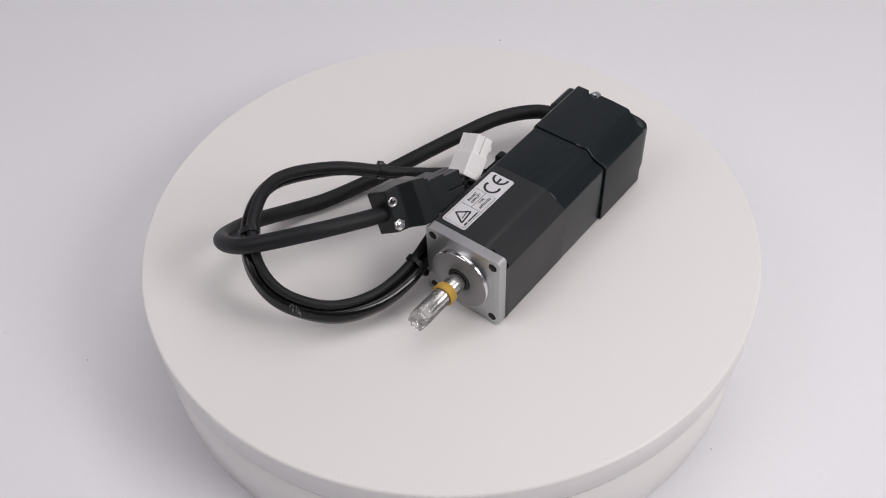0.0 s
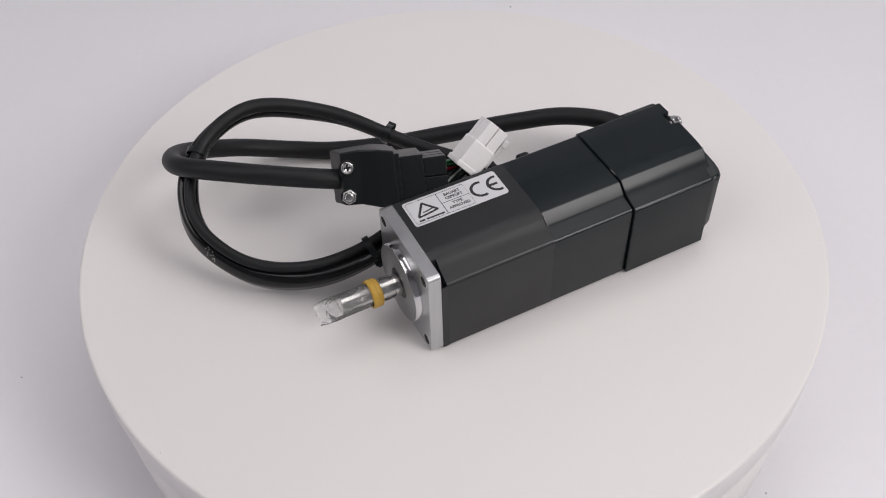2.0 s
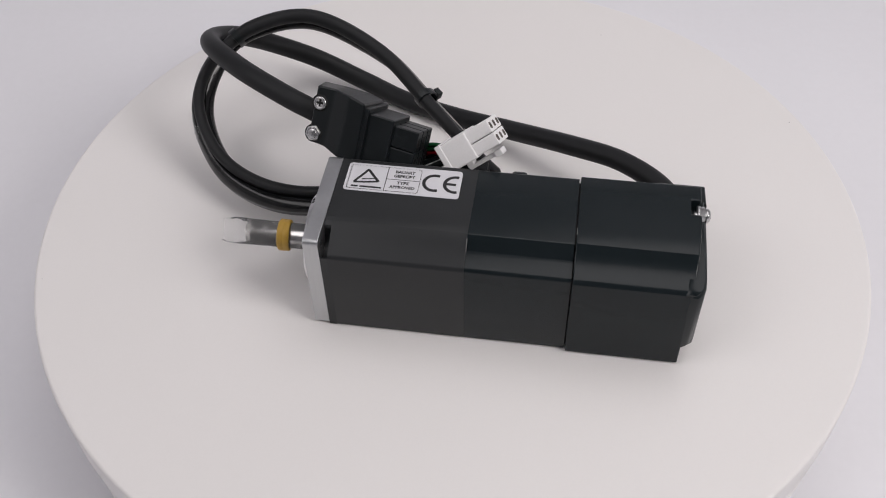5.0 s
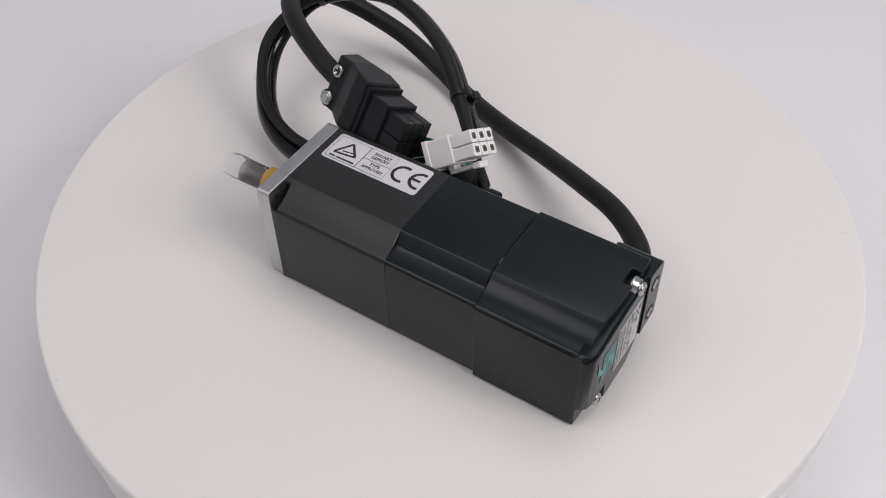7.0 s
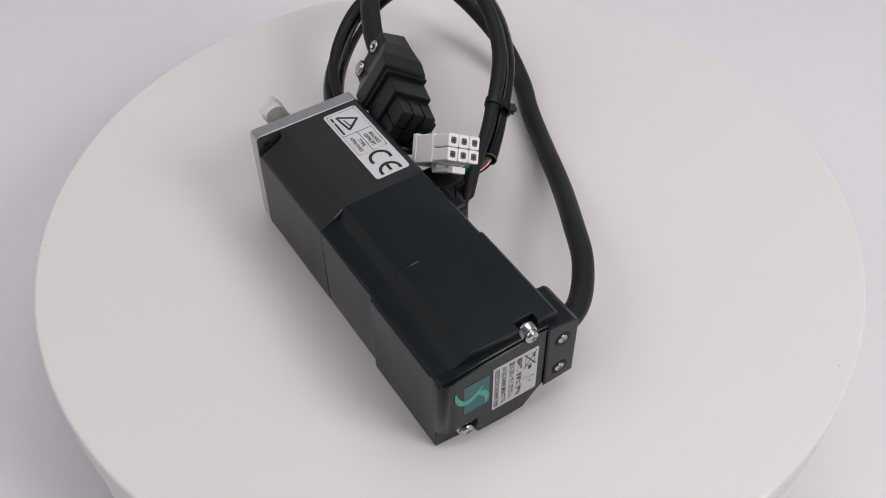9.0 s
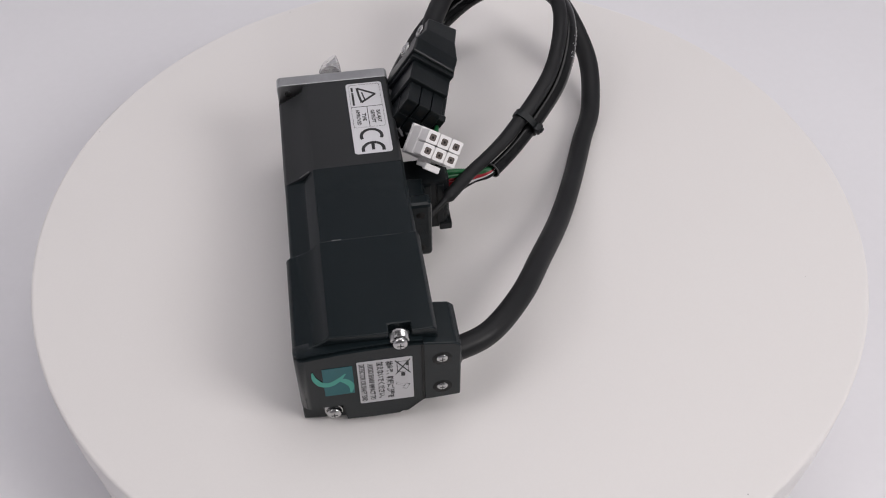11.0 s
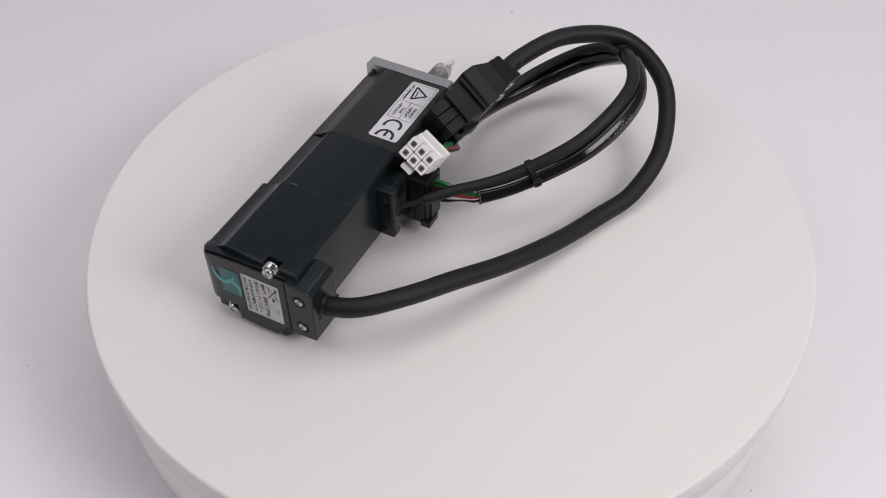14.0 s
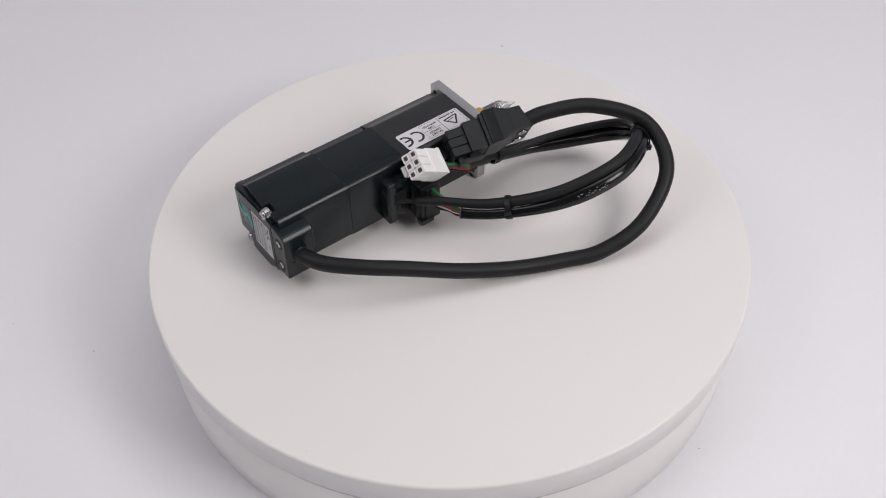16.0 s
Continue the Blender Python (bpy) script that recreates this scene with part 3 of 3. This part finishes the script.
def build_cables():
    a = part("encoder_cable", tube(spline(CABLE_A, 150), 3.75, 20, 0.006, 3), M_RUBBER, motor, "thick matte black encoder cable in a wide loop")
    run = spline(CABLE_B, 190)
    taper = lambda w: 1.1 + 1.15 * min(1.0, max(0.0, (w - 0.075) / 0.012)) + 0.5 * min(1.0, max(0.0, (w - 0.2) / 0.1)) - 0.7 * min(1.0, max(0.0, (w - 0.50) / 0.08))
    lead_run = shifted(run, lambda w: -1.7 * min(1, 6 * w), lambda w: 1.7 * min(1, 6 * w))
    for k in range(len(lead_run)):
        w = k / (len(lead_run) - 1)
        if 0.53 < w < 0.88:
            lead_run[k] += np.array((-1.5, -1.0, 2.0)) * math.sin(math.pi * (w - 0.53) / 0.35) ** 0.8
    lead = part("power_lead", tube(lead_run, taper, 16, 0.01, 4), M_RUBBER, motor, "thin black sheathed power lead")
    cut = int(0.20 * len(run))
    sleeve_run = shifted(run[cut:], lambda w: 1.6 + 0.3 * math.sin(9 * w), lambda w: -1.9 + 0.2 * math.sin(17 * w))
    for k in range(len(sleeve_run)):
        w = k / (len(sleeve_run) - 1)
        if w < 0.44:
            sleeve_run[k] += np.array((-0.2, -0.2, -0.7)) * math.sin(math.pi * min(1.0, (w + 0.02) / 0.44)) ** 0.6
        if 0.44 < w < 0.88:
            sleeve_run[k] += np.array((1.2, 1.3, -0.9)) * math.sin(math.pi * (w - 0.44) / 0.44)
    girth = lambda w: 2.5 + (0.75 + (0.95 * math.sin(math.pi * (w - 0.42) / 0.5) if 0.42 < w < 0.92 else 0.0)) * min(1.0, max(0.0, (w - 0.12) / 0.08)) * min(1.0, max(0.0, (0.97 - w) / 0.08))
    sleeve = part("wire_sleeve", tube(sleeve_run, girth, 28, 0.03, 9, caps=False, lobes=0.09), M_VINYL, motor, "glossy black vinyl sleeve with cut open end")
    rim = frames_along(sleeve_run[:3])[0]
    part("cut_rim", lathe([(-0.25, 2.45), (-0.3, 2.75), (0.3, 2.85), (0.3, 2.45), (-0.25, 2.45)], axes(sleeve_run[0], rim[0], rim[1], rim[2]), 24), M_VINYL_CUT, sleeve, "pale cut rim of the sleeve")
    # broken rows of pale print along the sleeve
    fr = frames_along(sleeve_run)
    marks = []
    rnd = random.Random(12)
    for start, stop in ((29, 36), (66, 71), (92, 96)):
        for k in range(start, stop):
            for q in range(4):
                w = k + 0.25 * q
                p0 = sleeve_run[k] + (sleeve_run[min(k + 1, len(sleeve_run) - 1)] - sleeve_run[k]) * 0.25 * q
                t, s, u = fr[k]
                ang = radians(40 + 10 * math.sin(0.3 * w) + rnd.uniform(-16, 16))
                nrm = math.cos(ang) * s + math.sin(ang) * u
                side = np.cross(t, nrm)
                if rnd.random() < 0.8:
                    marks.append(flat([(-0.16, -0.26), (0.14, -0.26), (0.18, 0.24 * rnd.uniform(0.2, 1)), (-0.12, 0.24)], 0.03, axes(p0 + nrm * (girth(k / (len(sleeve_run) - 1)) * 1.10), t, side, nrm)))
    tagged(part("sleeve_print", marks, M_PRINT, sleeve, "broken rows of pale print"), kind="stuff")
    s0 = sleeve_run[0]
    for k, (mat, name) in enumerate(((M_GREEN, "green_wire"), (M_GREEN, "green_wire"), (M_RED, "red_wire"), (M_RED, "red_wire"), (M_WHITE_WIRE, "white_wire"), (M_BLACK, "black_wire"))):
        z = 28.0 - 1.8 * k
        pts = spline([(46.0 + 0.5 * (k % 2), 54.6, z), (45.6, 59.0, z - 0.4), (43.0, 65.5, 24.2 - 0.9 * k), s0 + np.array((0.3 * k - 0.6, -1.0, 0.4 - 0.3 * k)), s0 + np.array((-3.0, 3.6, 0.8))], 26)
        part(name, tube(pts, 0.92, 10), mat, motor, name.replace("_", " ") + " between plug and sleeve")
    # the leads that reach the back of the white connector: some arch over, some rise straight from the sleeve
    for k, (mat, name) in enumerate(((M_GREEN, "green_wire"), (M_GREEN, "green_wire"), (M_RED, "red_wire"), (M_BLACK, "black_wire"))):
        q = 1.5 * k
        pts = spline([(15.0, 45.2 + 0.5 * k, 22.0), (22.0, 52.0 + 0.4 * k, 28.2 - 0.6 * q), (28.5, 54.2 - 0.3 * k, 34.0 - q), (34.4, 53.4 - 0.4 * q, 36.4 - 0.8 * q), (40.0, 51.8 - 0.9 * q, 35.4 - 0.3 * q)], 26)
        part(name, tube(pts, 0.8, 10), mat, motor, name.replace("_", " ") + " behind the white connector")
    for k, (mat, name, r) in enumerate(((M_BLACK, "black_wire", 1.25), (M_WHITE_WIRE, "white_wire", 0.7), (M_BLACK, "black_wire", 1.25))):
        pts = spline([(16.0, 44.8 + 0.8 * (k % 2), 22.0 + 0.6 * k), (24.0, 45.4 + 1.2 * k, 26.6 + 0.4 * k), (32.0, 45.6 + 2.0 * k, 32.0 - 0.2 * k), (40.0, 46.2 + 2.4 * k, 37.0 - 1.0 * k)], 24)
        part(name, tube(pts, r, 10), mat, motor, name.replace("_", " ") + " behind the white connector")
    for u, rx, ry, turn, head_turn, reach in ((0.272, 5.0, 3.4, 228, 185, 4.4), (0.525, 5.4, 3.3, 225, 225, 5.5), (0.925, 4.8, 3.4, 225, 225, 4.9)):
        k = int(u * len(run))
        d = run[k + 1] - run[k]
        cable_tie(run[k], d, rx, ry, turn, head_turn, reach, sleeve)


# ---- black encoder connector ----
def build_black_connector():
    u = Vector((34.0, -9.0, -1.7)).normalized()
    n = Vector((0.2, 0.83, -0.52))
    n = (n - u * n.dot(u)).normalized()
    w = u.cross(n)
    m = axes(Vector((-4.5, 56.6, 42.7)), u, n, w)
    bm = bmesh.new()
    hood = (((-2.4, -6.5, -8.6), (-5.4, 5.4, -9.6), (-5.4, 5.4, 10.2), (-2.4, -6.5, 10.8)),
            ((3.6, -6.7, -8.9), (3.4, 5.5, -10.2), (3.4, 5.5, 10.7), (4.2, -6.7, 11.2)),
            ((10.2, -9.5, -10.4), (10.8, 7.4, -10.9), (10.8, 7.4, 10.4), (10.6, -9.5, 11.0)),
            ((17.0, -9.8, -10.6), (16.8, 7.4, -10.9), (16.8, 7.4, 9.4), (16.6, -9.8, 9.8)))
    rings = [[bm.verts.new(v) for v in ring] for ring in hood]
    for a, b in zip(rings, rings[1:]):
        for k in range(4):
            bm.faces.new((a[k], a[(k + 1) % 4], b[(k + 1) % 4], b[k]))
    bm.faces.new(rings[0])
    bm.faces.new(list(reversed(rings[-1])))
    bmesh.ops.recalc_face_normals(bm, faces=bm.faces)
    bevelled(bm, 0.6)
    ob = part("encoder_connector", scaled(bm, m), M_BLACK, motor, "black moulded encoder connector resting against the motor edge")
    part("shell_lip", prism([(-9.0, -9.8), (7.7, -9.8), (7.7, 8.6), (-9.0, 8.6)], 15.6, 18.4, 0.3, m), M_BLACK, ob)
    part("plug_body", prism([(-7.8, -9.2), (7.3, -9.2), (7.3, 7.0), (-7.8, 7.0)], 17.8, 27.2, 0.4, m), M_BLACK, ob)
    for i in range(3):
        for j in range(2):
            y0, z0 = -6.6 + 4.6 * i, -9.0 + 7.3 * j
            t = part("contact_tower", box(26.2, 36.0, y0, y0 + 4.3, z0, z0 + 7.0, 0.35, m), M_BLACK, ob)
            part("contact_hole", box(35.6, 36.05, y0 + 1.0, y0 + 3.3, z0 + 2.2, z0 + 4.9, 0, m), M_HOLE, t)
    part("hood_mark", [box(10.2, 10.9, 1.2, 1.9, 9.6, 10.3, 0, m)], M_HOLE, ob)
    part("latch", [box(20.0, 33.6, 8.3, 9.8, -5.2, 1.4, 0.4, m), box(21.5, 27.6, 6.8, 8.8, -4.4, 0.8, 0.3, m), box(31.0, 33.8, 6.9, 10.2, -5.6, 1.8, 0.4, m)], M_BLACK, ob, "black spring latch")
    for y, d in ((-6.55, -1), (5.4, 1)):
        p = m @ Vector((-0.4, y, 5.2))
        part("screw_well", lathe([(0.25, 0), (0.25, 2.9), (-0.5, 2.9)], along(p, n * d), 22), M_HOLE, ob)
        head = part("clamp_screw", lathe([(-1.0, 0), (-1.0, 2.3), (0.5, 2.3), (0.75, 2.0), (0.75, 1.45), (0.35, 1.3), (0.35, 0)], along(p, n * d), 24), M_CHROME, ob, "flat chrome clamp screw with sunk cross")
        at = along(p, n * d)
        part("cross_slot", [box(0.3, 0.42, -1.2, 1.2, -0.32, 0.32, 0, at), box(0.3, 0.43, -0.32, 0.32, -1.2, 1.2, 0, at)], M_HOLE, head)
        p = m @ Vector((-0.8, y, -5.5))
        part("screw_well", lathe([(0.25, 0), (0.25, 3.1), (-0.5, 3.1)], along(p, n * d), 22), M_HOLE, ob)
        at = along(p, n * d) @ pose(0, 0, 0, 14, 0, 0)
        part("clamp_nut", [lathe([(-1.0, 0), (-1.0, 2.85), (0.75, 2.85), (1.0, 2.45), (1.0, 1.75), (0.7, 1.7)], at, 6), lathe([(-0.5, 1.75), (1.15, 1.7), (1.3, 1.45), (1.3, 0)], at, 20)], M_CHROME, ob, "hexagonal chrome clamp nut")


# ---- white connector ----
def build_white_connector():
    a = Vector((0.16, 0.87, -0.48)).normalized()
    ux = Vector((0.80, 0.17, 0.58))
    ux = (ux - a * ux.dot(a)).normalized()
    uz = ux.cross(a)
    m = axes(Vector((54.8, 52.4, 46.9)), ux, a, uz)
    ob = part("wire_connector", [box(-19.6, -8.6, -6.6, 6.6, -4.9, 4.9, 0.5, m), box(-20.4, -18.2, -6.9, 6.9, -5.3, 5.3, 0.3, m)], M_NYLON, motor, "white nylon six-way wire connector with empty sockets")
    for i in range(3):
        for j in range(2):
            y0, z0 = -6.3 + 4.25 * i, -4.5 + 4.6 * j
            sock = part("socket", prism(round_rect(y0, y0 + 4.05, z0, z0 + 4.35, 0.45, 2), -9.0, 0, 0.22, m), M_NYLON, ob)
            part("socket_hole", prism(round_rect(y0 + 0.95, y0 + 3.1, z0 + 1.05, z0 + 3.25, 0.5, 3), -0.6, 0.05, 0, m), M_SOCKET, sock)
            part("contact_pin", box(-0.5, 0.09, y0 + 1.65, y0 + 2.35, z0 + 1.75, z0 + 2.5, 0.05, m), M_HOLE, sock)
    part("locking_arm", [box(-15.0, -2.6, -2.0, 2.0, -7.6, -6.2, 0.3, m), box(-15.2, -12.6, -2.0, 2.0, -6.6, -4.6, 0.3, m), box(-4.8, -1.8, -2.6, 2.6, -8.2, -6.0, 0.3, m)], M_NYLON, ob, "white locking arm")


# ---- labels ----
def build_labels():
    top = lambda dx=0, dy=0, dz=0: axes(Vector((26.6 + dx, 30.9 + dy, 40.02 + dz)), (1, 0, 0), (0, 1, 0), (0, 0, 1))
    ob = part("approval_label", flat(round_rect(-18.9, 18.9, -6.4, 6.4, 1.2), 0.10, top()), M_LABEL, motor, "white approval label with black print")
    line = 0.28
    frame_run = round_rect(-18.1, 5.6, -5.6, 5.6, 0.9)
    part("print_border", flat_ring(frame_run, line, top(dz=0.10)), M_INK, ob)
    part("print_line", flat([(-5.75, -5.5), (-5.5, -5.5), (-5.5, 5.5), (-5.75, 5.5)], 0.02, top(dz=0.10)), M_INK, ob)
    part("print_line", flat([(-5.6, -0.12), (5.5, -0.12), (5.5, 0.12), (-5.6, 0.12)], 0.02, top(dz=0.10)), M_INK, ob)
    lettering("printed_word", "BAUART", 1.8, 6.5, M_INK, ob, top(0.1, 3.6, 0.125))
    lettering("printed_word", "GEPR\u00dcFT", 1.8, 7.0, M_INK, ob, top(0.1, 1.6, 0.125))
    lettering("printed_word", "TYPE", 1.8, 4.1, M_INK, ob, top(0.1, -1.5, 0.125))
    lettering("printed_word", "APPROVED", 1.8, 8.4, M_INK, ob, top(0.1, -3.5, 0.125))
    # triangle mark and its illegible name line
    part("triangle_mark", [flat(stroke([(-15.9, -2.4), (-12.0, 3.7)], 0.9), 0.02, top(dz=0.10)), flat(stroke([(-12.2, 3.7), (-7.9, -1.7)], 0.9), 0.02, top(dz=0.103)),
                           flat(stroke([(-16.1, -2.6), (-12.0, -2.2), (-7.9, -1.6)], 0.8), 0.02, top(dz=0.106)), flat(stroke([(-13.6, -1.0), (-11.4, -0.7), (-9.0, -0.2)], 0.5), 0.02, top(dz=0.109))], M_INK, ob)
    for x0, x1 in ((-16.6, -14.3), (-13.7, -6.6)):
        part("print_bar", flat([(x0, -4.75), (x1, -4.75), (x1, -4.0), (x0, -4.0)], 0.02, top(dz=0.10)), M_INK, ob)
    part("conformity_mark", flat(stroke(arc(10.3, 0, 3.5, 68, 292), 1.15), 0.02, top(dz=0.10)), M_INK, ob)
    part("conformity_mark", [flat(stroke(arc(17.1, 0, 3.5, 76, 284), 1.15), 0.02, top(dz=0.10)), flat([(13.8, -0.55), (17.3, -0.55), (17.3, 0.55), (13.8, 0.55)], 0.02, top(dz=0.104))], M_INK, ob)

    # rear label: its lines run downwards
    back = lambda dx=0, dy=0, dz=0: axes(Vector((123.92 + dz, 24.7 + dy, 20.8 - dx)), (0, 0, -1), (0, 1, 0), (1, 0, 0))
    wl = part("warning_label", flat(round_rect(-10.3, 10.3, -8.1, 8.1, 0.4), 0.10, back()), M_SILVER, motor, "silver handling label with black print")
    lettering("printed_word", "AVOID SHARP IMPACT TO", 2.2, 18.0, M_INK, wl, back(0, -4.3, 0.125))
    lettering("printed_word", "DETECTOR OR SHAFT END", 2.2, 18.6, M_INK, wl, back(0, -6.8, 0.125))
    lettering("printed_word", "\u691c\u51fa\u5668\u3001\u8ef8\u7aef\u306b\u885d\u6483\u3092", 2.2, 18.4, M_INK, wl, back(0, 1.1, 0.125))
    lettering("printed_word", "\u52a0\u3048\u306a\u3044\u3067\u304f\u3060\u3055\u3044\u3002", 2.2, 18.0, M_INK, wl, back(0.2, -1.6, 0.125))
    # pictogram: a motor struck out beside a hammer
    part("pictogram", [flat_ring(round_rect(-8.6, -3.2, 3.4, 7.0, 0.5), 0.35, back(dz=0.10)), flat(stroke([(-9.2, 3.0), (-2.4, 7.4)], 0.4), 0.02, back(dz=0.11)),
                       flat(stroke([(-9.2, 7.4), (-2.4, 3.0)], 0.4), 0.02, back(dz=0.115)), flat([(-3.0, 4.6), (-1.2, 4.6), (-1.2, 5.8), (-3.0, 5.8)], 0.02, back(dz=0.10)),
                       flat([(-8.2, 6.2), (-6.2, 6.2), (-6.2, 7.0), (-8.2, 7.0)], 0.02, back(dz=0.12))], M_INK, wl)
    part("pictogram", [flat_ring([(1.6, 3.2), (2.6, 2.8), (4.0, 5.4), (3.1, 5.9)], 0.25, back(dz=0.10)), flat_ring([(2.6, 6.0), (5.0, 4.8), (5.6, 6.0), (3.2, 7.2)], 0.25, back(dz=0.105))], M_INK, wl)
    logo = part("maker_badge", flat(round_rect(-6.6, 6.6, -4.4, 4.4, 0.3), 0.08, axes(Vector((123.92, 10.9, 23.2)), (0, 0, -1), (0, 1, 0), (1, 0, 0))), M_TEAL, motor, "teal badge with a mint swoosh")
    at = axes(Vector((124.02, 10.9, 23.2)), (0, 1, 0), (0, 0, 1), (1, 0, 0))
    strokes = []
    for lift, pts in ((0.0, [(-8.4, 6.6, 0), (-7.9, 3.0, 0), (-6.0, -0.4, 0), (-3.0, -1.2, 0), (0.2, 1.0, 0), (2.6, 3.9, 0)]),
                      (0.015, [(-1.6, 0.4, 0), (0.8, 0.7, 0), (3.0, -0.9, 0), (4.2, -3.6, 0), (3.8, -7.2, 0)])):
        run = spline(pts, 30)[:, :2] * 0.86
        tan = np.gradient(run, axis=0)
        tan /= np.linalg.norm(tan, axis=1)[:, None]
        bm = bmesh.new()
        prev = None
        for k in range(30):
            nrm = np.array((-tan[k, 1], tan[k, 0])) * (0.12 + 0.92 * math.sin(math.pi * (k + 1) / 31))
            pair = [bm.verts.new((*(run[k] + nrm), lift)), bm.verts.new((*(run[k] - nrm), lift))]
            if prev:
                bm.faces.new((prev[0], prev[1], pair[1], pair[0]))
            prev = pair
        strokes.append(scaled(bm, at))
    part("swoosh", strokes, M_MINT, logo)


def flat_ring(outline, width, m):
    """A closed printed line of even width along an outline."""
    p = np.array(outline, float)
    c = p.mean(0)
    d = p - c
    half = np.abs(d).max(0)
    q = c + d * (1 - width / half)
    bm = bmesh.new()
    a = [bm.verts.new((x, y, 0)) for x, y in p]
    b = [bm.verts.new((x, y, 0)) for x, y in q]
    n = len(a)
    for k in range(n):
        bm.faces.new((a[k], a[(k + 1) % n], b[(k + 1) % n], b[k]))
    return scaled(bm, m)


build_flange()
build_sleeve()
build_body()
build_terminal()
build_side_block()
build_cables()
build_black_connector()
build_white_connector()
build_labels()


def motions():
    times = [k * 0.25 for k in range(65)]
    walk(platter, [(t, pose(0, 0, 0, 0, 0, smooth(t, 1))) for t in times])
    walk(motor, [(t, pose(0, 0, 0, 0, 0, smooth(t, 1)) @ MOTOR_POSE) for t in times])


motions()
